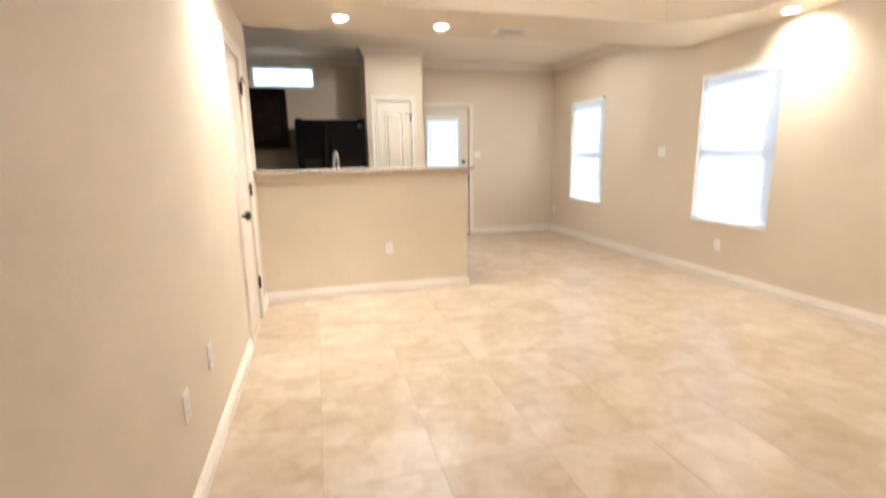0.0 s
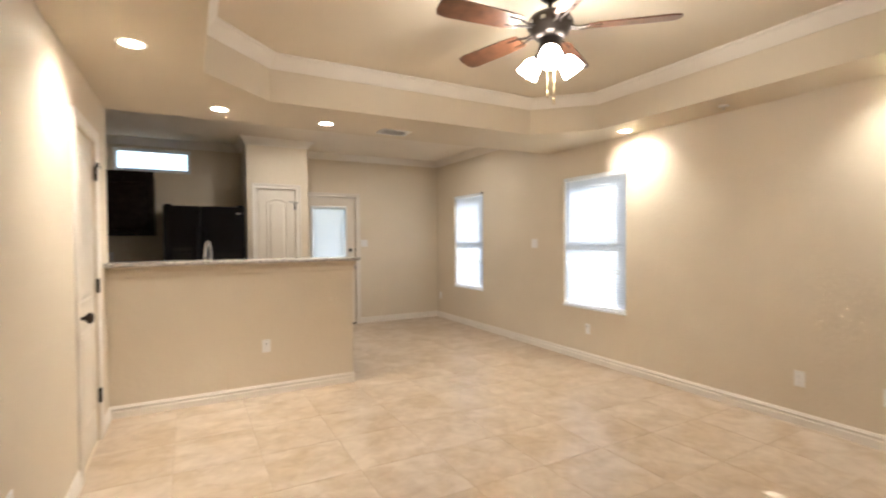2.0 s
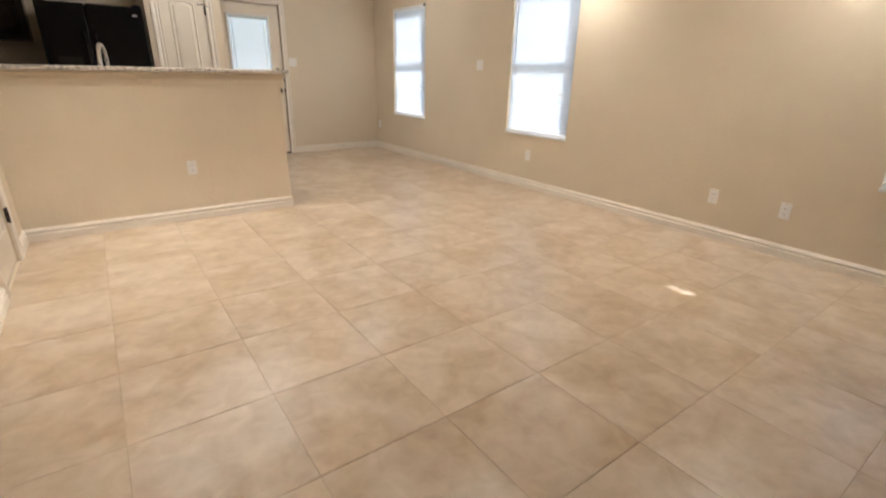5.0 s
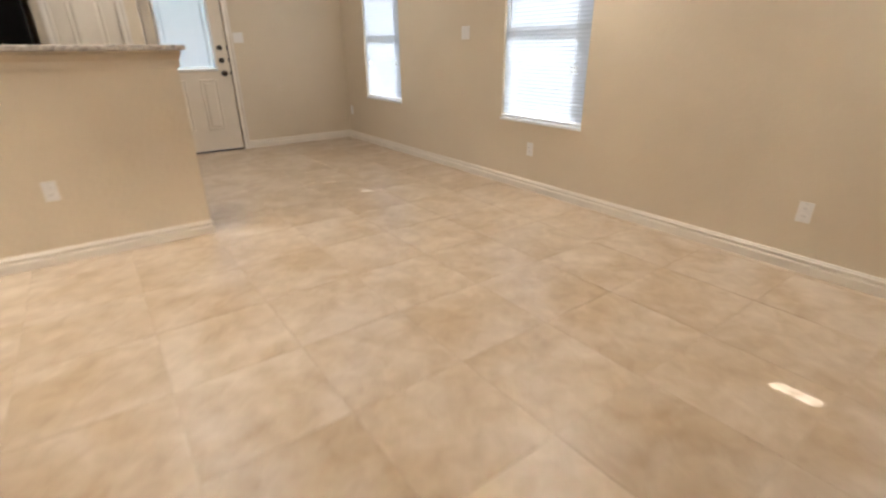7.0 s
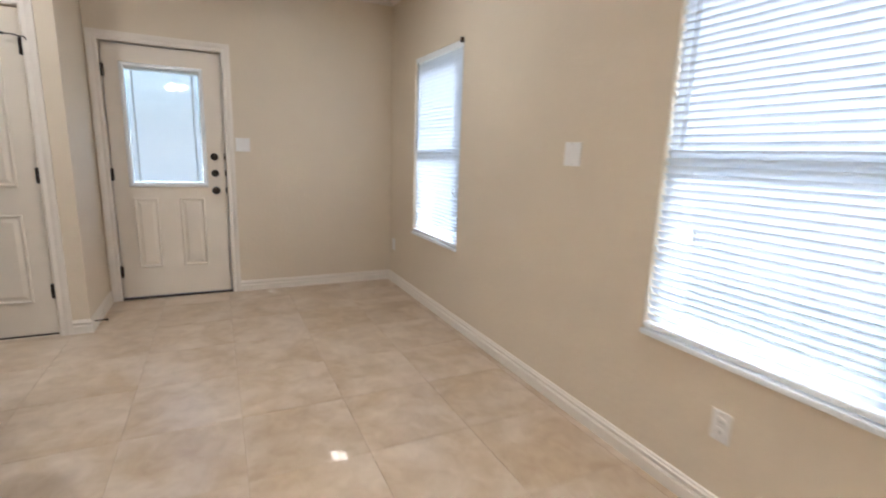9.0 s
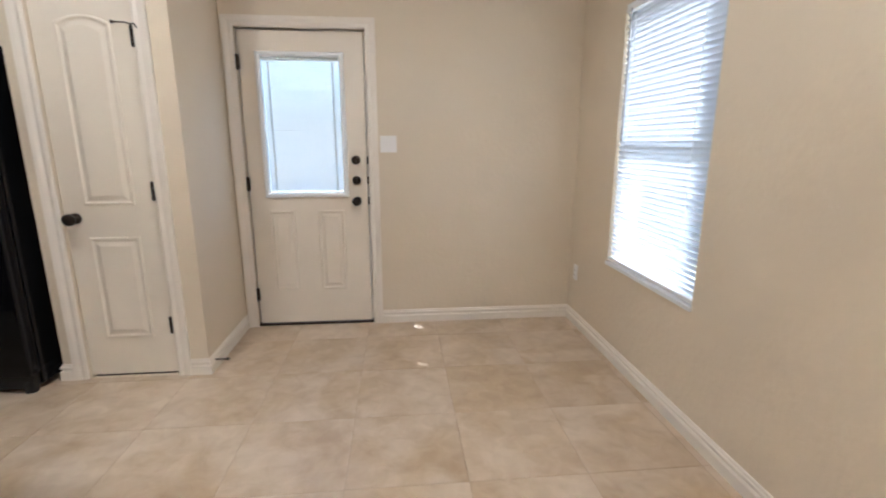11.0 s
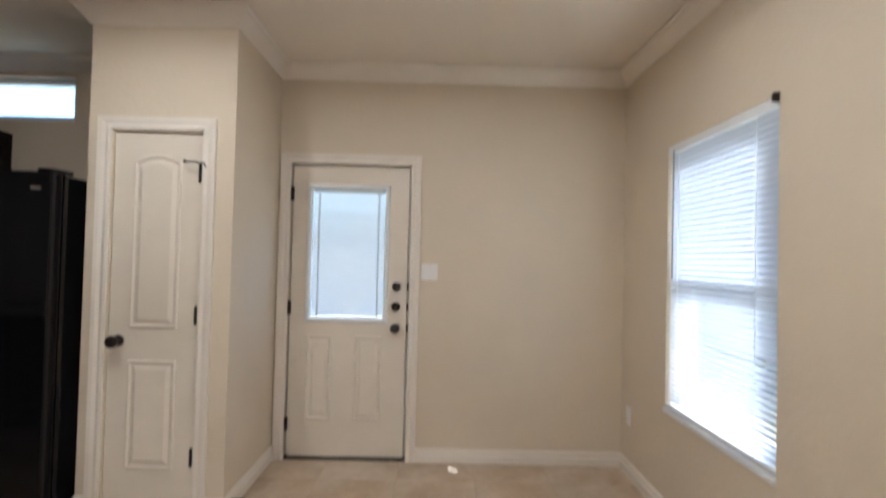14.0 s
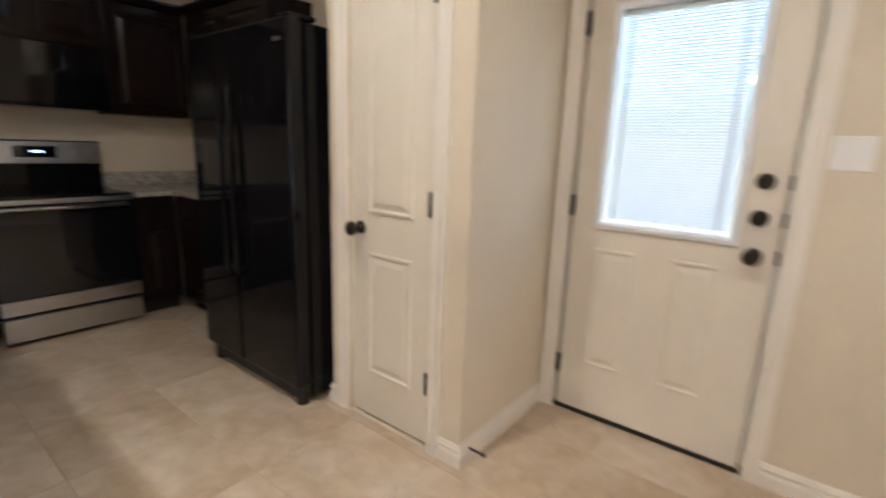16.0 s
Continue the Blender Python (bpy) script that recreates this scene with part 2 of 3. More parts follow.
half = part("half_wall", boxed(XL, YH0, -0.02, XH, YH1, 1.165), WALL)
tagged(half, "beige half wall between living room and kitchen", "half wall", kind="structure")

# ceilings
CANS = ((0.16, 3.08), (0.63, 4.22), (1.49, 4.3), (4.12, 3.28), (4.14, 1.17))
TX0, TX1, TY0, TY1, TC = 0.5, 3.85, 0.45, 3.82, 0.45
OCT = [(TX0 + TC, TY0), (TX1 - TC, TY0), (TX1, TY0 + TC), (TX1, TY1 - TC), (TX1 - TC, TY1), (TX0 + TC, TY1), (TX0, TY1 - TC), (TX0, TY0 + TC)]
bm = bmesh.new()
inner = [bm.verts.new((x, y, ZS)) for x, y in OCT]
top = [bm.verts.new((x, y, ZC)) for x, y in OCT]
c = [bm.verts.new(p) for p in ((XL, YF, ZS), (XR, YF, ZS), (XR, 4.6, ZS), (XL, 4.6, ZS))]
rim = [bm.edges.new((c[i], c[(i + 1) % 4])) for i in range(4)] + [bm.edges.new((inner[i], inner[(i + 1) % 8])) for i in range(8)]
for x, y in CANS:
    ring = [bm.verts.new((x + 0.053 * math.cos(math.pi * k / 10), y + 0.053 * math.sin(math.pi * k / 10), ZS)) for k in range(20)]
    rim += [bm.edges.new((ring[k], ring[(k + 1) % 20])) for k in range(20)]
bmesh.ops.triangle_fill(bm, edges=rim, use_beauty=True, use_dissolve=False, normal=(0, 0, -1))
for i in range(8):
    bm.faces.new((inner[i], inner[(i + 1) % 8], top[(i + 1) % 8], top[i]))
fa = [bm.verts.new(p) for p in ((XL, 4.6, ZC), (XR, 4.6, ZC))]
bm.faces.new((c[3], c[2], fa[1], fa[0]))
ob = part("ceiling_living", bm, TAN)
tagged(ob, "tan painted lowered ceiling with octagonal tray recess", "ceiling", kind="structure")
bm = boxed(XL - 0.12, YF - 0.16, ZC, XR + 0.16, 4.6, ZC + 0.16)
tagged(part("ceiling_tray", bm, TAN), "tan painted tray ceiling with fine texture", "ceiling", kind="structure")
bm = boxed(XK - 0.16, 4.6, ZC, XR + 0.16, YB + 0.16, ZC + 0.16)
tagged(part("ceiling", bm, CEIL), "tan painted flat ceiling with fine texture", "ceiling", kind="structure")

CROWN = [(0, -0.1), (0.01, -0.1), (0.016, -0.088), (0.03, -0.07), (0.058, -0.036), (0.066, -0.02), (0.08, -0.014), (0.08, -0.001), (0, -0.001)]
BASE = [(0, 0), (0.016, 0), (0.016, 0.05), (0.012, 0.055), (0.006, 0.058), (0.006, 0.066), (0.014, 0.07), (0.014, 0.08), (0.009, 0.084), (0.006, 0.094), (0, 0.096)]


def crown(name, path, closed=False, z=ZC):
    ob = part(name, sweep(bmesh.new(), path, [(d, z + h) for d, h in CROWN], closed), TRIM)
    tagged(ob, "cream painted crown moulding under the ceiling", "crown moulding", kind="structure")


crown("trim_tray_crown", OCT, True)
crown("trim_crown", [(XR, 4.605), (XR, YB), (XP1, YB), (XP1, YP), (XP0, YP), (XP0, YB), (XK, YB), (XK, 4.69)])
for run in ([(XR, YF), (XR, YB), (2.875, YB)], [(1.915, YB), (XP1, YB), (XP1, YP), (1.785, YP)], [(1.155, YP), (XP0, YP), (XP0, YP + 0.5)],
            [(XL, 3.42), (XL, YF), (XR, YF)]):
    ob = part("baseboard", sweep(bmesh.new(), run, BASE), TRIM)
    tagged(ob, "cream painted ridged baseboard", "baseboard", kind="structure")
ob = part("baseboard", sweep(bmesh.new(), [(XH, YH1), (XH, YH0), (XL, YH0), (XL, 4.19)], BASE), TRIM)
tagged(ob, "cream painted ridged baseboard round the half wall", "baseboard", kind="structure")


# ---- doors ----
def raised_panel(bm, x0, x1, z0, z1, y, arch=0.0):
    """A moulded panel on a door face that looks towards -y at y."""
    def outline(i):
        pts = [(x0 + i, z0 + i), (x1 - i, z0 + i)]
        w = (x1 - x0) / 2 - i
        if arch:
            for k in range(9):
                u = 1 - k / 4
                pts.append(((x0 + x1) / 2 + w * u, z1 - i - arch * u * u))
        else:
            pts += [(x1 - i, z1 - i), (x0 + i, z1 - i)]
        return pts
    loops = [[bm.verts.new((px, y - h, pz)) for px, pz in outline(i)] for i, h in ((0, 0.0), (0.004, 0.008), (0.012, 0.009), (0.02, 0.001), (0.028, 0.001), (0.05, 0.009))]
    for a, b in zip(loops, loops[1:]):
        for k in range(len(a)):
            bm.faces.new((a[k], a[(k + 1) % len(a)], b[(k + 1) % len(a)], b[k]))
    bm.faces.new(loops[-1])


def casing(name, x0, x1, z1, w=0.07):
    """A door casing on a wall that faces -y at 0, for an opening x0..x1."""
    bm = bmesh.new()
    prof = [(0.0, 0.0), (0.0, -0.012), (0.012, -0.016), (0.03, -0.012), (0.05, -0.018), (w, -0.02), (w, 0.0)]
    rings = []
    for cx, cz, sx, sz in ((x0, 0, -1, 0), (x0, z1, -1, 1), (x1, z1, 1, 1), (x1, 0, 1, 0)):
        rings.append([bm.verts.new((cx + sx * d, y, cz + sz * d)) for d, y in prof])
    for a, b in zip(rings, rings[1:]):
        for k in range(len(prof)):
            bm.faces.new((a[k], a[(k + 1) % len(prof)], b[(k + 1) % len(prof)], b[k]))
    bm.faces.new(rings[0]), bm.faces.new(rings[-1])
    return bm


def hinge(x, z, parent, y=-0.004):
    bm = boxed(x - 0.012, y - 0.006, z - 0.045, x + 0.012, y + 0.004, z + 0.045, bevel=0.002)
    lathe(bm, [(0.003, -0.052), (0.007, -0.048), (0.007, 0.048), (0.003, 0.052)], 10, Matrix.Translation((x, y - 0.009, z)))
    return part("hinge", bm, BRONZE, parent, "dark bronze hinge")


def knob(x, z, parent, y=0.0, name="knob", r=0.033):
    bm = lathe(bmesh.new(), [(0.03, 0.0), (0.03, 0.006), (0.022, 0.01), (0.011, 0.014), (0.011, 0.034), (0.02, 0.04), (r, 0.054), (r * 0.95, 0.068), (r * 0.6, 0.077), (0.004, 0.079)],
               20, pose(x, y, z, 90))
    return part(name, bm, BRONZE, parent, "dark bronze round knob", smooth=True)


def deadbolt(x, z, parent, y=0.0):
    bm = lathe(bmesh.new(), [(0.031, 0.0), (0.031, 0.01), (0.026, 0.018), (0.004, 0.019)], 20, pose(x, y, z, 90))
    box(bm, x - 0.006, y - 0.034, z - 0.018, x + 0.006, y - 0.016, z + 0.018, bevel=0.003)
    return part("deadbolt", bm, BRONZE, parent, "dark bronze deadbolt thumb turn")


def panel_door(name, at, rz, x0, x1, h, knob_left, label):
    d = thing(name, at, label, "door", kind="structure", rz=rz)
    bm = boxed(x0 + 0.004, 0.012, 0.017, x1 - 0.004, 0.047, h - 0.004, bevel=0.002)
    m = 0.112 if x1 - x0 < 0.55 else 0.12
    raised_panel(bm, x0 + m, x1 - m, 1.0, h - 0.125, 0.012, 0.035)
    raised_panel(bm, x0 + m, x1 - m, 0.24, 0.825, 0.012)
    part("door_leaf", bm, DOOR, d)
    part("door_casing", casing("c", x0 - 0.006, x1 + 0.006, h + 0.006), TRIM, d)
    bm = boxed(x0 - 0.004, 0.05, 0.0, x0 + 0.012, 0.09, h)
    box(bm, x1 - 0.012, 0.05, 0.0, x1 + 0.004, 0.09, h)
    box(bm, x0 + 0.012, 0.05, h - 0.012, x1 - 0.012, 0.09, h)
    part("door_stop", bm, TRIM, d)
    # Black strip added in place of the shade in the gap below the leaf.
    part("gap_shade_strip", boxed(x0 + 0.012, 0.03, 0.0, x1 - 0.012, 0.047, 0.017), RUBBER, d, "black strip standing for the shaded gap under the door")
    s = 1 if knob_left else -1
    knob((x0 if knob_left else x1) + s * 0.06, 0.93, d, 0.012)
    hx = x1 - 0.002 if knob_left else x0 + 0.002
    for z in (0.315, 1.075, 1.845):
        hinge(hx, z, d)
    bm = tube(bmesh.new(), [(hx, -0.012, 1.9), (hx - s * 0.02, -0.03, 1.905), (hx - s * 0.075, -0.035, 1.905)], 0.004, 8)
    tube(bm, [(hx, -0.012, 1.9), (hx + s * 0.025, -0.03, 1.9), (hx + s * 0.035, -0.03, 1.88)], 0.004, 8)
    box(bm, hx - s * 0.075 - 0.006, -0.042, 1.898, hx - s * 0.075 + 0.006, -0.024, 1.912)
    part("hinge_pin_stop", bm, BRONZE, d, "bronze hinge pin door stop")
    return d


panel_door("door_1", (0, YP, 0), 0, 1.225, 1.71, 2.07, True, "closed narrow cream two panel pantry door")
panel_door("door_2", (XL, 0, 0), 90, 3.49, 4.12, 2.06, True, "closed cream two panel closet door with arched panel")

# back door with glazed light and enclosed blind
d = thing("door_3", (0, YB, 0), "closed cream half glazed back door with enclosed blind", "door", kind="structure")
X0, X1, DH = 1.985, 2.795, 2.045
GX0, GX1, GZ0, GZ1 = 2.12, 2.63, 0.985, 1.885
bm = bmesh.new()
for b in ((X0, 0.02, X0 + 0.118, DH), (X1 - 0.148, 0.02, X1, DH), (X0 + 0.118, 0.02, X1 - 0.148, GZ0 - 0.01), (X0 + 0.118, GZ1 + 0.01, X1 - 0.148, DH)):
    box(bm, b[0], 0.014, b[1], b[2], 0.058, b[3])
raised_panel(bm, 2.105, 2.28, 0.27, 0.86, 0.014)
raised_panel(bm, 2.435, 2.625, 0.27, 0.86, 0.014)
part("door_leaf", bm, DOOR, d)
bm = bmesh.new()
prof = [(0.0, 0.012), (0.0, 0.004), (0.012, -0.006), (0.028, -0.002), (0.034, 0.014), (0.034, 0.05), (0.0, 0.05)]
rings = []
for cx, cz, sx, sz in ((GX0, GZ0, -1, -1), (GX0, GZ1, -1, 1), (GX1, GZ1, 1, 1), (GX1, GZ0, 1, -1)):
    rings.append([bm.verts.new((cx + sx * q, y, cz + sz * q)) for q, y in prof])
for i in range(4):
    a, b = rings[i], rings[(i + 1) % 4]
    for k in range(7):
        bm.faces.new((a[k], a[(k + 1) % 7], b[(k + 1) % 7], b[k]))
part("glazing_frame", bm, VINYL, d, "white glazing frame")
for y in (0.018, 0.048):
    g = part("pane", boxed(GX0 - 0.01, y, GZ0 - 0.01, GX1 + 0.01, y + 0.003, GZ1 + 0.01), GLASS, d)
    g.visible_shadow = False
part("door_casing", casing("c", 1.97, 2.81, 2.06), TRIM, d)
part("threshold", boxed(1.965, 0.002, 0.0, 2.815, 0.15, 0.014, bevel=0.003), BRONZE, d, "dark bronze threshold")
bm = boxed(1.965, 0.062, 0.0, 1.99, 0.1, 2.065)
box(bm, 2.79, 0.062, 0.0, 2.815, 0.1, 2.065)
box(bm, 1.99, 0.062, 2.03, 2.79, 0.1, 2.065)
part("door_stop", bm, TRIM, d)
for z in (0.25, 1.05, 1.845):
    hinge(X0 - 0.004, z, d)
deadbolt(2.72, 1.21, d, 0.014)
deadbolt(2.72, 1.07, d, 0.014)
knob(2.72, 0.925, d, 0.014)
for z in (0.925, 1.07, 1.21):
    part("strike_plate", boxed(X1 + 0.001, -0.003, z - 0.026, X1 + 0.011, 0.016, z + 0.026, bevel=0.002), BRONZE, d, "dark bronze strike plate")
bm = boxed(GX1 + 0.012, -0.012, 1.66, GX1 + 0.03, 0.004, 1.73, bevel=0.003)
part("blind_slider", bm, VINYL, d, "white blind tilt slider")


def slat_mesh(width, length, camber, tilt, vertical_axis, cuts=(), mat=None):
    """A curved slat, centred, its length along x or y, tilted about that length; cuts: notches added to let sun spots
    through, as places along it.
    """
    ends = [-length / 2] + [e for c in cuts for e in (c - 0.035, c + 0.035)] + [length / 2]
    bm = bmesh.new()
    rows = []
    for k in range(5):
        u = k / 4 - 0.5
        p = Vector((0, u * width, camber * (1 - 4 * u * u)))
        p = Matrix.Rotation(tilt, 3, "X") @ p
        rows.append([bm.verts.new((e, p.y, p.z)) for e in ends])
    for j, (a, b) in enumerate(zip(rows, rows[1:])):
        for i in range(len(ends) - 1):
            if i % 2 == 0 or j == 0:
                bm.faces.new((a[i], a[i + 1], b[i + 1], b[i]))
    if vertical_axis == "y":
        bmesh.ops.rotate(bm, verts=bm.verts, matrix=Matrix.Rotation(math.pi / 2, 3, "Z"))
    return mesh_from(bm, "slat", mat or SLAT, True)


sm = slat_mesh(0.0145, GX1 - GX0 - 0.012, 0.0015, radians(53), "x", mat=DOORSLAT)
z = GZ0 + 0.02
while z < GZ1 - 0.03:
    s = new("slat", sm)
    s.parent, s.location = d, ((GX0 + GX1) / 2, 0.034, z)
    z += 0.0125
part("blind_headrail", boxed(GX0, 0.024, GZ1 - 0.022, GX1, 0.045, GZ1 - 0.002), VINYL, d)
# Ladder strips, widened and white to stand for light leaking at the cord holes.
for x in (GX0 + 0.045, GX1 - 0.045):
    part("ladder_leak_strip", boxed(x - 0.006, 0.0225, GZ0, x + 0.006, 0.0235, GZ1 - 0.022), VINYL, d)

# ---- windows and blinds ----
# Second of each pair is notched, an added gap that throws floor sun spots.
SLATS = {w: (slat_mesh(0.034, w - 0.008, 0.003, radians(58), "y"), slat_mesh(0.034, w - 0.008, 0.003, radians(58), "y", (-0.315, 0.315))) for w in (0.87, 0.9)}
# Notches set close together, added to cast a near pair of sun spots.
LEAKY = slat_mesh(0.034, 0.892, 0.003, radians(58), "y", (0.295, 0.375))


def window(name, y0, y1):
    w = thing(name, (XR, (y0 + y1) / 2, WZ0), "white vinyl single hung window with daylight behind", "window", kind="structure")
    h, half_w = WZ1 - WZ0, (y1 - y0) / 2
    f = 0.045
    bm = bmesh.new()
    box(bm, 0.085, -half_w, 0.0, 0.15, -half_w + f, h)
    box(bm, 0.085, half_w - f, 0.0, 0.15, half_w, h)
    box(bm, 0.085, -half_w + f, 0.0, 0.15, half_w - f, f)
    box(bm, 0.085, -half_w + f, h - f, 0.15, half_w - f, h)
    part("window_frame", bm, VINYL, w)
    mid = h * 0.5
    bm = boxed(0.098, -half_w + f, mid - 0.025, 0.135, half_w - f, mid + 0.025, bevel=0.003)
    part("meeting_rail", bm, VINYL, w)
    bm = bmesh.new()
    for z0, z1, x in ((f, mid - 0.025, 0.1), (mid + 0.025, h - f, 0.118)):
        for a, b in ((-half_w + f, -half_w + f + 0.03), (half_w - f - 0.03, half_w - f)):
            box(bm, x, a, z0, x + 0.02, b, z1)
        box(bm, x, -half_w + f + 0.03, z0, x + 0.02, half_w - f - 0.03, z0 + 0.03)
    part("sash", bm, VINYL, w)
    for z0, z1, x in ((f, mid - 0.025, 0.11), (mid + 0.025, h - f, 0.128)):
        g = part("pane", boxed(x, -half_w + f, z0, x + 0.003, half_w - f, z1), GLASS, w)
        g.visible_shadow = False
    part("window_sill", boxed(-0.014, -half_w - 0.004, -0.018, 0.085, half_w + 0.004, 0.004, bevel=0.004), VINYL, w, "white painted sill")
    b = thing("window_blind", (XR + 0.018, (y0 + y1) / 2, WZ0), "lowered white vinyl slat blind with slats tilted half open", "blind", "window blinds")
    L = (y1 - y0) - 0.008
    part("headrail", boxed(-0.02, -L / 2, h - 0.045, 0.02, L / 2, h - 0.003, bevel=0.003), VINYL, b)
    part("bottom_rail", boxed(-0.02, -L / 2, 0.012, 0.02, L / 2, 0.032, bevel=0.004), VINYL, b)
    z = 0.055
    while z < h - 0.055:
        leak = 0.39 < z < 0.45
        s = new("slat", LEAKY if leak and y0 < 1 else SLATS[round(y1 - y0, 2)][leak])
        s.parent, s.location = b, (0, 0, z)
        z += 0.029
    for y in (-L / 2 + 0.12, L / 2 - 0.12):
        part("ladder_cord", boxed(-0.0225, y - 0.001, 0.03, -0.0205, y + 0.001, h - 0.045), VINYL, b)
    part("tilt_wand", tube(bmesh.new(), [(-0.03, L / 2 - 0.08, h - 0.04), (-0.032, L / 2 - 0.08, h - 0.75)], 0.004, 8), WAND, b, "clear plastic tilt wand")
    if y0 > 5:
        part("bracket", boxed(-0.045, -L / 2 - 0.012, h - 0.03, -0.022, -L / 2 + 0.004, h + 0.004, bevel=0.002), BRONZE, b, "dark metal corner bracket")
    return w


for i, (a, b) in enumerate(WINS):
    window("window_%d" % (i + 1), a, b)

w = thing("window_4", (0, YB, 0), "narrow high kitchen window with white frame", "window", kind="structure")
bm = bmesh.new()
for b in ((-0.45, 2.32, 0.44, 2.355), (-0.45, 2.585, 0.44, 2.62), (-0.45, 2.355, -0.415, 2.585), (0.405, 2.355, 0.44, 2.585)):
    box(bm, b[0], 0.06, b[1], b[2], 0.12, b[3])
part("window_frame", bm, VINYL, w)
part("window_sill", boxed(-0.45, -0.004, 2.305, 0.44, 0.06, 2.323, bevel=0.003), VINYL, w)
part("pane", boxed(-0.42, 0.09, 2.35, 0.41, 0.093, 2.59), GLASS, w).visible_shadow = False


# ---- ceiling lights, fan and fittings ----
def can_light(x, y, z, deep):
    t = thing("recessed_light", (x, y, z), "round white recessed ceiling light switched on", "ceiling light", "recessed lights")
    if deep:
        ring = [(0.072, 0.0), (0.07, -0.005), (0.06, -0.006), (0.052, -0.002), (0.05, 0.002), (0.049, 0.05), (0.056, 0.05), (0.056, 0.001)]
        bm = bmesh.new()
        loops = [[bm.verts.new((r * math.cos(math.pi * k / 14), r * math.sin(math.pi * k / 14), h)) for k in range(28)] for r, h in ring]
        for a, b in zip(loops, loops[1:] + loops[:1]):
            for k in range(28):
                bm.faces.new((a[k], a[(k + 1) % 28], b[(k + 1) % 28], b[k]))
        part("trim_ring", bm, PLASTIC, t, smooth=True)
        part("lens", lathe(bmesh.new(), [(0.048, 0.047), (0.03, 0.0455), (0.002, 0.045)], 28), DEEPGLOW, t, "glowing lens")
    else:
        part("trim_ring", lathe(bmesh.new(), [(0.078, 0.0), (0.076, -0.006), (0.066, -0.008), (0.054, -0.004), (0.054, 0.0)], 28), PLASTIC, t, smooth=True)
        part("lens", lathe(bmesh.new(), [(0.054, -0.0035), (0.036, -0.005), (0.002, -0.0055)], 28), CANGLOW, t, "glowing lens")
    return t


for x, y in CANS:
    can_light(x, y, ZS, True)
for x, y in ((1.58, 5.85), (3.21, 5.85)):
    can_light(x, y, ZC, False)

FX, FY = 2.148, 2.12
fan = thing("ceiling_fan", (FX, FY, ZC), "five blade bronze ceiling fan with three lit frosted shades", "ceiling fan", rz=-40.5)
part("canopy", lathe(bmesh.new(), [(0.065, 0.0), (0.065, -0.02), (0.058, -0.06), (0.035, -0.085), (0.014, -0.09)], 24), BRONZE, fan, smooth=True)
part("downrod", lathe(bmesh.new(), [(0.012, -0.085), (0.012, -0.15)], 12), BRONZE, fan)
part("motor_housing", lathe(bmesh.new(), [(0.02, -0.14), (0.06, -0.146), (0.105, -0.17), (0.122, -0.2), (0.122, -0.225), (0.105, -0.24), (0.1, -0.262), (0.075, -0.285), (0.06, -0.29)], 32), BRONZE, fan, smooth=True)
part("light_kit", lathe(bmesh.new(), [(0.06, -0.285), (0.058, -0.33), (0.066, -0.34), (0.06, -0.365), (0.03, -0.385), (0.005, -0.39)], 24), BRONZE, fan, smooth=True)
for k in range(10):
    m = pose(0, 0, 0, 0, 0, 36 * k)
    bm = boxed(0.1, -0.012, -0.222, 0.1245, 0.012, -0.205)
    bmesh.ops.transform(bm, matrix=m, verts=bm.verts)
    part("vent_slot", bm, STEEL, fan, "brass coloured vent slot")
bm = bmesh.new()
out = [(0.2, -0.05), (0.3, -0.062), (0.6, -0.07), (0.645, -0.06), (0.66, -0.03), (0.66, 0.03), (0.645, 0.06), (0.6, 0.07), (0.3, 0.062), (0.2, 0.05)]
lo = [bm.verts.new((x, y, -0.003)) for x, y in out]
hi = [bm.verts.new((x, y, 0.004)) for x, y in out]
bm.faces.new(lo), bm.faces.new(hi)
for k in range(len(out)):
    bm.faces.new((lo[k], lo[(k + 1) % len(out)], hi[(k + 1) % len(out)], hi[k]))
bmesh.ops.rotate(bm, verts=bm.verts, matrix=Matrix.Rotation(radians(12), 3, "X"))
blade = mesh_from(bm, "blade", BLADE)
bm = tube(bmesh.new(), [(0.09, -0.02, 0.005), (0.15, -0.012, -0.006), (0.21, -0.028, -0.008), (0.27, -0.03, -0.008)], 0.007, 8)
tube(bm, [(0.09, 0.02, 0.005), (0.15, 0.012, -0.004), (0.21, 0.028, 0.004), (0.27, 0.03, 0.004)], 0.007, 8)
iron = mesh_from(bm, "blade_iron", BRONZE)
for k in range(5):
    b = new("blade", blade)
    b.parent, b.matrix_local = fan, pose(0, 0, -0.235, 0, 0, 72 * k)
    b = new("blade_iron", iron)
    b.parent, b.matrix_local = fan, pose(0, 0, -0.235, 0, 0, 72 * k)
for k in range(3):
    m = pose(0, 0, -0.345, 0, 0, 270 + 120 * k) @ pose(0.055, 0, 0, 0, 138, 0)
    part("shade_arm", lathe(bmesh.new(), [(0.012, -0.01), (0.02, 0.03), (0.024, 0.045), (0.02, 0.05)], 16, m), BRONZE, fan)
    part("shade", lathe(bmesh.new(), [(0.022, 0.042), (0.038, 0.055), (0.05, 0.083), (0.055, 0.115), (0.062, 0.142), (0.058, 0.144), (0.02, 0.14)], 24, m), SHADEGLOW, fan, "glowing frosted glass shade", smooth=True)
for x, y, e in ((0.02, 0.01, -0.6), (-0.015, 0.012, -0.56)):
    bm = tube(bmesh.new(), [(x, y, -0.38), (x, y, e)], 0.0022, 6)
    lathe(bm, [(0.002, 0.0), (0.006, -0.01), (0.006, -0.035), (0.002, -0.04)], 10, Matrix.Translation((x, y, e)))
    part("pull_chain", bm, BRASS, fan)

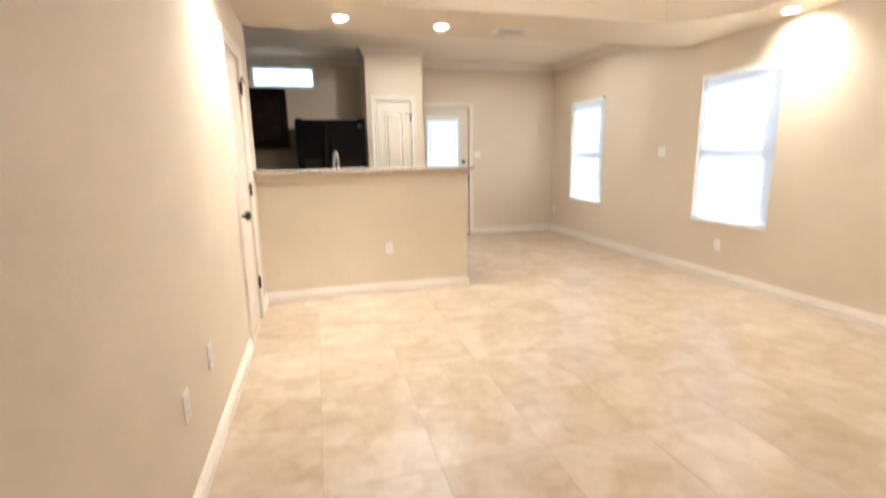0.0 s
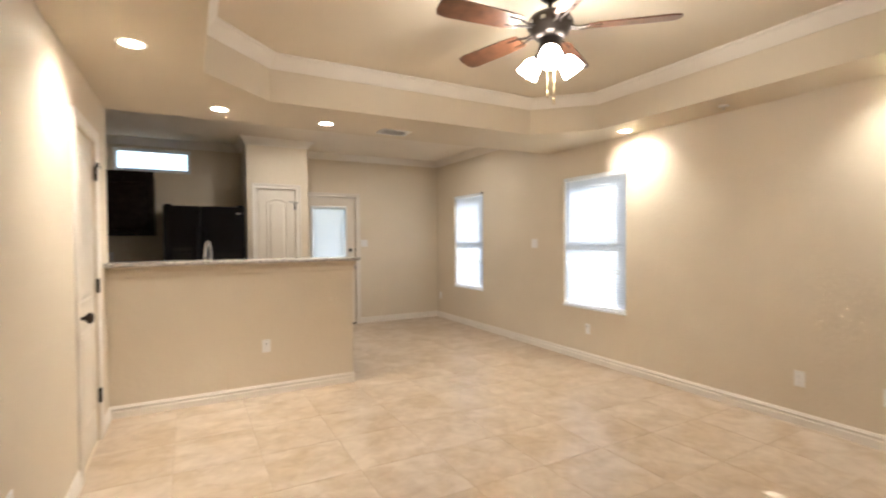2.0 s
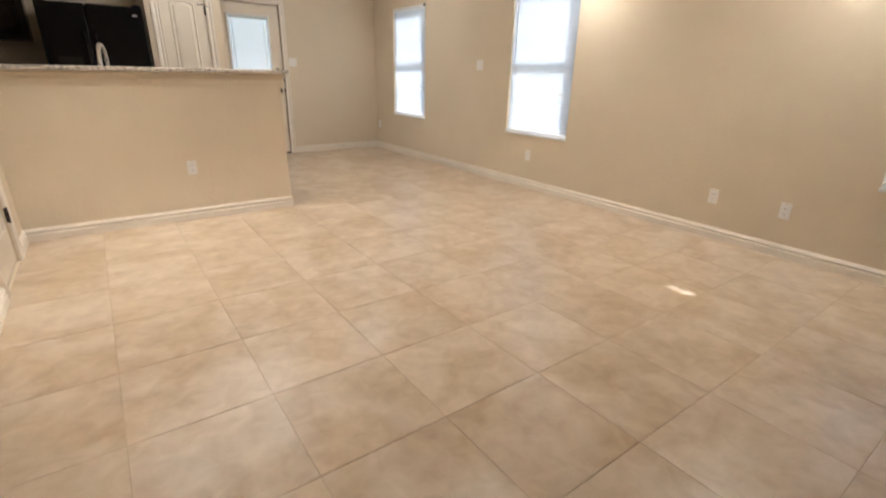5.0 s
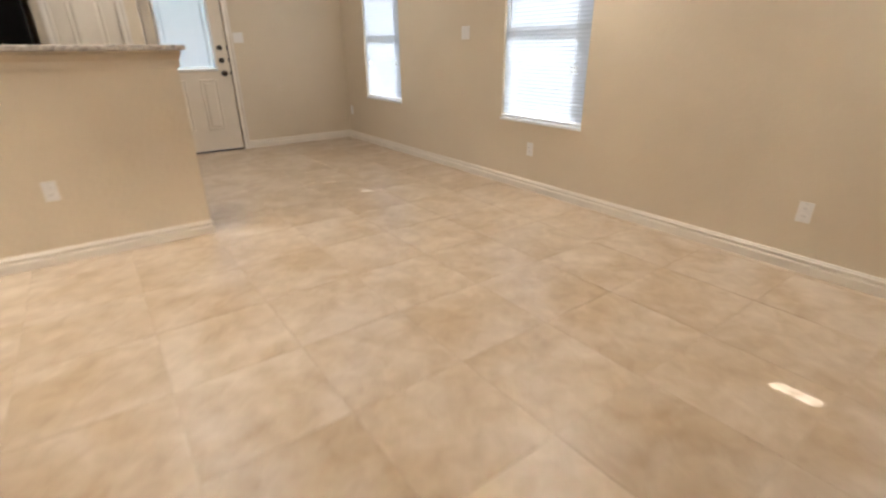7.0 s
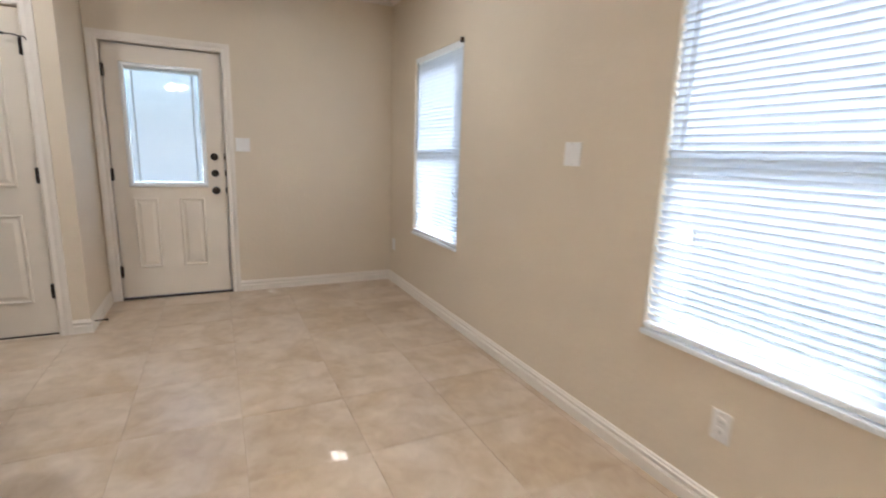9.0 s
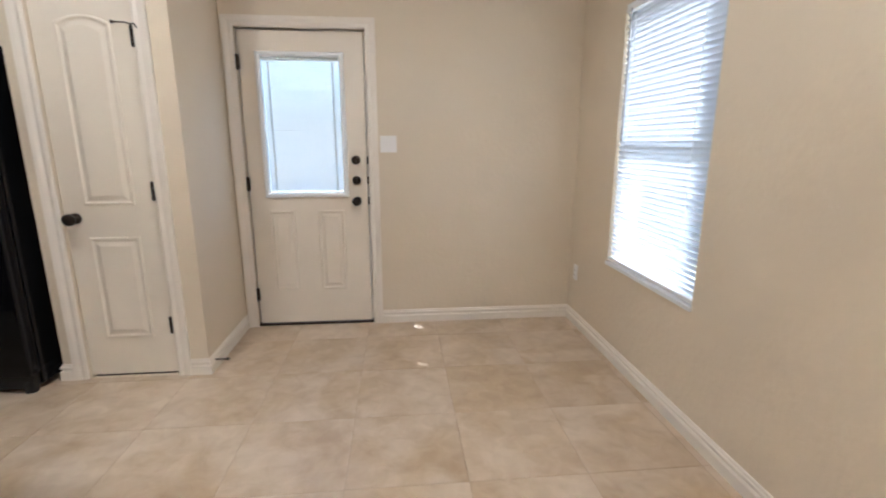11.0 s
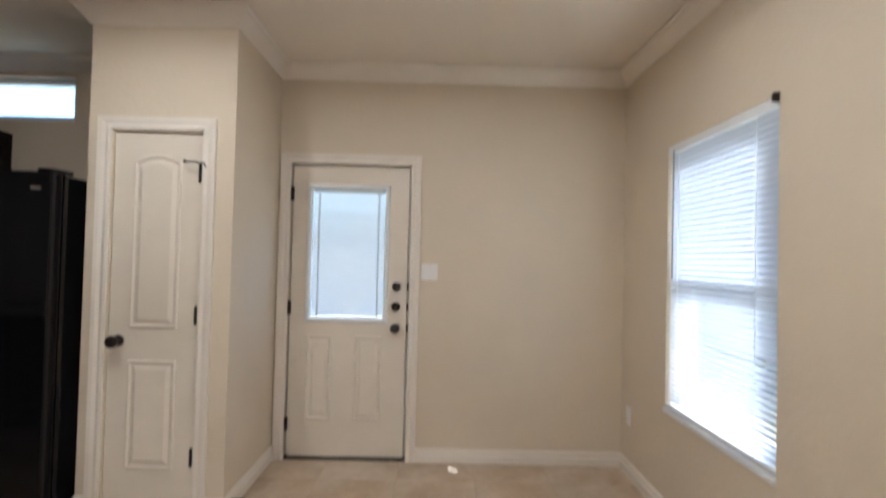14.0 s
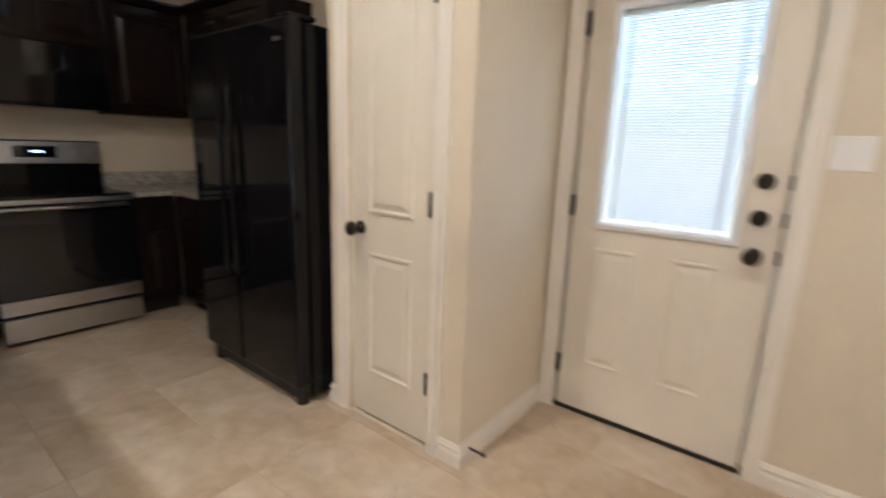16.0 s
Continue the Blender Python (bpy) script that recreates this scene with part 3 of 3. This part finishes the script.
t = thing("air_vent", (2.15, 4.33, ZS), "white metal ceiling air vent", "vent")
bm = boxed(-0.15, -0.1, -0.008, 0.15, -0.075, 0)
box(bm, -0.15, 0.075, -0.008, 0.15, 0.1, 0), box(bm, -0.15, -0.075, -0.008, -0.125, 0.075, 0), box(bm, 0.125, -0.075, -0.008, 0.15, 0.075, 0)
part("frame", bm, PLASTIC, t)
part("backing", boxed(-0.125, -0.075, -0.002, 0.125, 0.075, 0), STEEL, t)
for k in range(7):
    bm = boxed(-0.125, -0.009, -0.001, 0.125, 0.009, 0.0005)
    bmesh.ops.rotate(bm, verts=bm.verts, matrix=Matrix.Rotation(radians(30), 3, "X"))
    bmesh.ops.translate(bm, verts=bm.verts, vec=(0, -0.063 + 0.021 * k, -0.007))
    part("slat", bm, PLASTIC, t)


def sprinkler(x, y, z):
    t = thing("fire_sprinkler", (x, y, z), "small round white fire sprinkler in the ceiling", "sprinkler", "sprinklers")
    part("escutcheon", lathe(bmesh.new(), [(0.04, 0), (0.038, -0.006), (0.028, -0.01), (0.02, -0.006)], 20), PLASTIC, t, smooth=True)
    bm = lathe(bmesh.new(), [(0.009, -0.004), (0.009, -0.02), (0.004, -0.024), (0.004, -0.03), (0.014, -0.031), (0.013, -0.034)], 12)
    part("nozzle", bm, STEEL, t)


sprinkler(1.21, 2.12, ZC)
sprinkler(4.1, 2.33, ZS)


# ---- wall plates ----
def plate(kind, at, rz, n=1):
    """A wall plate that faces -y before it is turned."""
    w = 0.036 + 0.036 * n if kind != "blank" else 0.115
    name = {"outlet": "power_outlet", "switch": "light_switch", "blank": "light_switch"}[kind]
    label = {"outlet": "white plastic power outlet plate on the wall", "switch": "white plastic toggle switch plate beside the back door", "blank": "white plastic double rocker plate on the wall"}[kind]
    t = thing(name, at, label, "outlet" if kind == "outlet" else "switch", rz=rz)
    w = 0.07 if n == 1 else 0.116
    part("cover", boxed(-w / 2, -0.006, -0.0575, w / 2, 0.0, 0.0575, bevel=0.002), PLASTIC, t)
    for i in range(n):
        x = (i - (n - 1) / 2) * 0.046
        if kind == "outlet":
            for z in (-0.02, 0.02):
                part("socket", lathe(bmesh.new(), [(0.0165, 0.0), (0.0165, 0.008), (0.015, 0.009), (0.001, 0.009)], 16, pose(x, 0, z, 90)), PLASTIC, t)
                bm = boxed(x - 0.007, -0.0096, z - 0.005, x - 0.005, -0.009, z + 0.004)
                box(bm, x + 0.005, -0.0096, z - 0.004, x + 0.007, -0.009, z + 0.004)
                part("slots", bm, RUBBER, t)
        elif kind == "switch":
            bm = boxed(x - 0.005, -0.008, -0.012, x + 0.005, -0.006, 0.012)
            box(bm, x - 0.004, -0.016, 0.0, x + 0.004, -0.006, 0.008)
            part("toggle", bm, PLASTIC, t)
        else:
            part("rocker", boxed(x - 0.016, -0.0085, -0.033, x + 0.016, -0.006, 0.033, bevel=0.001), PLASTIC, t)
    for z in (-0.049, 0.049):
        part("screw", lathe(bmesh.new(), [(0.003, 0.0055), (0.003, 0.0068), (0.001, 0.007)], 8, pose(0, 0, z, 90)), STEEL, t)
    return t


plate("switch", (2.95, YB, 1.32), 0, 2)
plate("blank", (XR, 4.867, 1.315), -90, 2)
for y, z in ((3.955, 0.365), (1.89, 0.34), (1.385, 0.34), (7.43, 0.39)):
    plate("outlet", (XR, y, z), -90)
plate("outlet", (0.996, YH0, 0.44), 0)
plate("outlet", (XL, 1.87, 0.43), 90)
plate("outlet", (XL, 2.28, 0.45), 90)
t = thing("door_stopper", (XP1 + 0.012, 6.9, 0.06), "black spring door stop on the baseboard", "door stop")
part("spring", tube(bmesh.new(), [(0, 0, 0), (0.065, 0, 0.0)], 0.005, 8), RUBBER, t)
part("tip", tube(bmesh.new(), [(0.06, 0, 0), (0.08, 0, 0)], 0.008, 10), RUBBER, t)

# ---- bar top and kitchen ----
t = tagged(part("bar_top", boxed(XL, 4.42, 1.183, 1.835, 4.74, 1.213, bevel=0.006), GRANITE), "speckled granite bar top on the half wall", "countertop")
ob = part("trim_bar", sweep(bmesh.new(), [(XH, YH1), (XH, YH0), (XL, YH0)], [(0, 1.085), (0.012, 1.085), (0.014, 1.1), (0.014, 1.13), (0.022, 1.15), (0.03, 1.165), (0.03, 1.182), (0, 1.182)]), WALL)
tagged(ob, "beige painted trim under the bar top", "trim", kind="structure")


def cabinet(name, at, rz, w, dpt, h, doors, label, toe=0.0, drawer=0.0):
    """A cabinet whose front faces -y before it is turned, its front left foot at the given place."""
    t = thing(name, at, label, "cabinet", "kitchen cabinets", rz=rz)
    part("body", boxed(0, 0.02, toe, w, dpt, h), ESPRESSO, t)
    if toe:
        part("toe_kick", boxed(0, 0.08, 0.0, w, dpt, toe), RUBBER, t)
    dw = w / doors
    for k in range(doors):
        a, b = k * dw + 0.004, (k + 1) * dw - 0.004
        top_z = h - 0.006
        if drawer:
            bm = boxed(a, 0.0, h - drawer, b, 0.02, h - 0.006, bevel=0.003)
            part("drawer", bm, ESPRESSO, t)
            top_z = h - drawer - 0.008
        bm = boxed(a, 0.0, toe + 0.006, b, 0.02, top_z, bevel=0.002)
        raised_panel(bm, a + 0.055, b - 0.055, toe + 0.06, top_z - 0.055, 0.0)
        part("door", bm, ESPRESSO, t)
    return t


UP = "dark espresso stained wall cabinet with raised panel doors"
LOW = "dark espresso stained base cabinet with drawers and doors"
cabinet("wall_cabinet", (-1.13, 7.23, 1.45), 0, 1.15, 0.33, 0.76, 2, UP)
cabinet("wall_cabinet", (-1.13, 6.69, 1.45), 90, 0.54, 0.33, 0.76, 1, UP)
cabinet("wall_cabinet", (-1.13, 5.9, 1.87), 90, 0.78, 0.33, 0.34, 2, UP)
cabinet("wall_cabinet", (-1.13, 5.1, 1.45), 90, 0.79, 0.33, 0.76, 2, UP)
ob = part("cabinet_crown", sweep(bmesh.new(), [(0.02, 7.23), (-1.13, 7.23), (-1.13, 5.1)], [(0, 2.21), (0.01, 2.21), (0.045, 2.25), (0.045, 2.265), (-0.05, 2.265), (-0.05, 2.21)]), ESPRESSO)
tagged(ob, "dark espresso crown strip on the wall cabinets", "cabinet crown")
cabinet("base_cabinet", (-0.83, 6.95, 0), 0, 0.9, 0.6, 0.88, 2, LOW, 0.1, 0.16)
cabinet("base_cabinet", (-0.85, 6.675, 0), 90, 0.27, 0.6, 0.88, 1, LOW, 0.1, 0.16)
cabinet("base_cabinet", (-0.85, 4.7, 0), 90, 1.19, 0.6, 0.88, 2, LOW, 0.1, 0.16)
cabinet("base_cabinet", (1.74, 5.31, 0), 180, 2.58, 0.6, 0.88, 5, LOW, 0.1, 0.16)
bm = boxed(XK, 6.93, 0.883, 0.09, YB, 0.915, bevel=0.004)
box(bm, XK, 6.675, 0.883, -0.82, 6.928, 0.915, bevel=0.004)
box(bm, XK, 7.535, 0.917, 0.09, 7.558, 1.02, bevel=0.003)
box(bm, XK + 0.002, 6.675, 0.917, XK + 0.024, 7.53, 1.02, bevel=0.003)
tagged(part("countertop", bm, GRANITE), "speckled granite kitchen worktop with low splashback", "countertop")
bm = boxed(-0.83, YH1 + 0.004, 0.883, 1.76, 5.33, 0.915, bevel=0.004)
tagged(part("countertop", bm, GRANITE), "speckled granite worktop behind the half wall", "countertop")
t = thing("kitchen_faucet", (0.53, 4.8, 0.916), "tall arched chrome kitchen faucet on the worktop", "faucet", rz=-16)
part("base", lathe(bmesh.new(), [(0.03, 0), (0.03, 0.01), (0.022, 0.03), (0.02, 0.1), (0.015, 0.12)], 20), CHROME, t, smooth=True)
arc = [(0, 0, 0.1), (0, 0, 0.34)] + [(0, 0.09 - 0.09 * math.cos(a), 0.34 + 0.11 * math.sin(a)) for a in [math.pi * k / 10 for k in range(1, 11)]] + [(0, 0.18, 0.27)]
part("spout", tube(bmesh.new(), arc, 0.015, 14), CHROME, t, smooth=True)
part("spray_head", lathe(bmesh.new(), [(0.014, 0.0), (0.019, -0.03), (0.021, -0.08), (0.016, -0.085)], 16, Matrix.Translation((0, 0.18, 0.28))), CHROME, t, smooth=True)
part("lever", tube(bmesh.new(), [(0.02, 0, 0.06), (0.06, 0, 0.075), (0.1, 0, 0.12)], 0.007, 10), CHROME, t)

# fridge
t = thing("refrigerator", (0.135, 6.66, 0), "glossy black side by side refrigerator beside the pantry", "refrigerator")
W, H = 0.91, 1.8
part("body", boxed(0.005, 0.09, 0.03, W - 0.005, 0.86, H, bevel=0.006), BLACK, t)
part("door", boxed(0.0, 0.0, 0.11, 0.4, 0.08, H + 0.01, bevel=0.012), BLACK, t)
part("door", boxed(0.408, 0.0, 0.11, W, 0.08, H + 0.01, bevel=0.012), BLACK, t)
part("kick_grille", boxed(0.02, 0.04, 0.025, W - 0.02, 0.09, 0.105, bevel=0.004), RUBBER, t)
for x in (0.36, 0.45):
    bm = tube(bmesh.new(), [(x, 0.0, 0.6), (x, -0.028, 0.63), (x, -0.03, 1.1), (x, -0.028, 1.52), (x, 0.0, 1.55)], 0.013, 12)
    part("handle", bm, BLACK, t, smooth=True)
bm = boxed(0.09, -0.004, 0.95, 0.3, 0.004, 1.3, bevel=0.004)
part("dispenser", bm, BLACKGLASS, t, "black water dispenser panel")
part("badge", boxed(0.81, -0.003, 1.715, 0.86, 0.001, 1.73), STEEL, t, "small silver badge")
for x in (0.05, W - 0.05):
    part("hinge_cover", boxed(x - 0.04, 0.02, H + 0.008, x + 0.04, 0.16, H + 0.03, bevel=0.008), BLACK, t)
    part("foot", lathe(bmesh.new(), [(0.03, 0.0), (0.032, 0.02), (0.025, 0.06)], 14, Matrix.Translation((x, 0.06, 0))), RUBBER, t)

# stove
t = thing("kitchen_range", (-0.82, 5.9, 0), "stainless steel and black electric kitchen range", "stove", rz=90)
part("body", boxed(0.004, 0.04, 0.05, 0.756, 0.6, 0.9), BLACK, t)
part("cooktop", boxed(0.0, 0.02, 0.9, 0.76, 0.56, 0.918, bevel=0.004), BLACKGLASS, t, "black glass cooktop")
part("oven_door", boxed(0.006, 0.0, 0.29, 0.754, 0.04, 0.87, bevel=0.005), BLACKGLASS, t, "black glass oven door")
part("door_trim", boxed(0.006, -0.004, 0.2, 0.754, 0.04, 0.287, bevel=0.003), STEEL, t, "stainless lower door trim")
part("top_trim", boxed(0.006, -0.002, 0.872, 0.754, 0.04, 0.899, bevel=0.003), STEEL, t)
bm = tube(bmesh.new(), [(0.05, 0, 0.845), (0.05, -0.045, 0.85), (0.71, -0.045, 0.85), (0.71, 0, 0.845)], 0.013, 12)
part("handle", bm, STEEL, t, smooth=True)
part("drawer", boxed(0.006, -0.002, 0.03, 0.754, 0.04, 0.175, bevel=0.004), STEEL, t, "stainless storage drawer")
part("backguard", boxed(0.0, 0.56, 0.9, 0.76, 0.625, 1.25, bevel=0.006), BLACK, t)
part("control_panel", boxed(0.004, 0.553, 1.09, 0.756, 0.57, 1.24, bevel=0.004), STEEL, t, "stainless control panel")
part("display", boxed(0.26, 0.55, 1.13, 0.5, 0.554, 1.21), BLACKGLASS, t)
for k in range(5):
    part("digit_bar", boxed(0.36 + 0.014 * k, 0.5485, 1.167, 0.368 + 0.014 * k, 0.55, 1.178), DISPLAY, t)
for x in (0.07, 0.15, 0.61, 0.69):
    part("knob", lathe(bmesh.new(), [(0.022, 0), (0.02, 0.025), (0.003, 0.026)], 16, pose(x, 0.553, 1.165, 90)), STEEL, t)

t = thing("microwave_oven", (-1.06, 5.9, 1.46), "black microwave oven mounted over the range", "microwave", rz=90)
part("body", boxed(0.0, 0.03, 0.0, 0.76, 0.4, 0.4, bevel=0.004), BLACK, t)
part("door", boxed(0.0, 0.0, 0.02, 0.57, 0.03, 0.395, bevel=0.005), BLACKGLASS, t)
part("control_panel", boxed(0.575, 0.0, 0.02, 0.76, 0.03, 0.395, bevel=0.005), BLACK, t)
part("handle", tube(bmesh.new(), [(0.545, 0, 0.05), (0.545, -0.035, 0.07), (0.545, -0.035, 0.34), (0.545, 0, 0.36)], 0.009, 10), BLACK, t)
plate("outlet", (-0.5, YB, 1.18), 0)

# ---- outside ----
tagged(part("ground", boxed(-300, -300, -0.4, 300, 300, -0.2), GRASS), "dry green lawn", "ground", kind="structure")
tagged(part("patio", boxed(0.5, YB + 0.17, -0.199, 4.4, YB + 3, -0.04), CONCRETE), "pale concrete patio slab behind the house", "patio", kind="structure")
bm = bmesh.new()
for k in range(150):
    y = -6 + 0.145 * k
    box(bm, 8.6, y, -0.2, 8.62, y + 0.135, 1.55 + 0.01 * (k % 3))
for k in range(90):
    x = -4 + 0.145 * k
    box(bm, x, 14.0, -0.2, x + 0.135, 14.02, 1.55 + 0.01 * (k % 3))
tagged(part("fence", bm, FENCEWOOD), "weathered wooden picket fence across the lawn", "fence", kind="structure")
t = thing("house", (13.5, 4, -0.2), "pale neighbouring house with grey shingle roof", "house")
part("wall", boxed(0, -7, 0, 8, 6, 2.9), SIDING, t)
bm = bmesh.new()
v = [bm.verts.new(p) for p in ((-0.5, -7.5, 2.85), (8.5, -7.5, 2.85), (8.5, 6.5, 2.85), (-0.5, 6.5, 2.85), (4, -4, 4.9), (4, 3, 4.9))]
for q in ((0, 1, 4), (1, 2, 5, 4), (2, 3, 5), (3, 0, 4, 5), (3, 2, 1, 0)):
    bm.faces.new([v[i] for i in q])
part("roof", bm, ROOF, t)

# ---- floor tiles ----
P, G = 0.495, 0.0022
bm = boxed(XK - 0.16, YF - 0.16, -0.12, XR + 0.16, YB + 0.16, -0.0018)
floor = tagged(part("floor", bm, GROUT), "beige mottled stone look tiled floor with thin grout", "floor", kind="structure")
bm = bmesh.new()
h = (P - G) / 2
lo = [bm.verts.new((x, y, -0.003)) for x, y in ((-h, -h), (h, -h), (h, h), (-h, h))]
mi = [bm.verts.new((x, y, -0.0008)) for x, y in ((-h, -h), (h, -h), (h, h), (-h, h))]
k = h - 0.001
hi = [bm.verts.new((x, y, 0)) for x, y in ((-k, -k), (k, -k), (k, k), (-k, k))]
for a, b in ((lo, mi), (mi, hi)):
    for i in range(4):
        bm.faces.new((a[i], a[(i + 1) % 4], b[(i + 1) % 4], b[i]))
bm.faces.new(hi)
tile = mesh_from(bm, "tile", TILE)
TX, TY = 2.28, 1.835
for i in range(-8, 5):
    for j in range(-9, 12):
        x, y = TX + (i + 0.5) * P, TY + (j + 0.5) * P
        if x + h < (XK if y > 4.6 else XL) or x - h > XR or y - h > YB or y + h < YF:
            continue
        o = new("tile", tile)
        o.parent, o.location = floor, (x, y, random.uniform(-0.0004, 0))
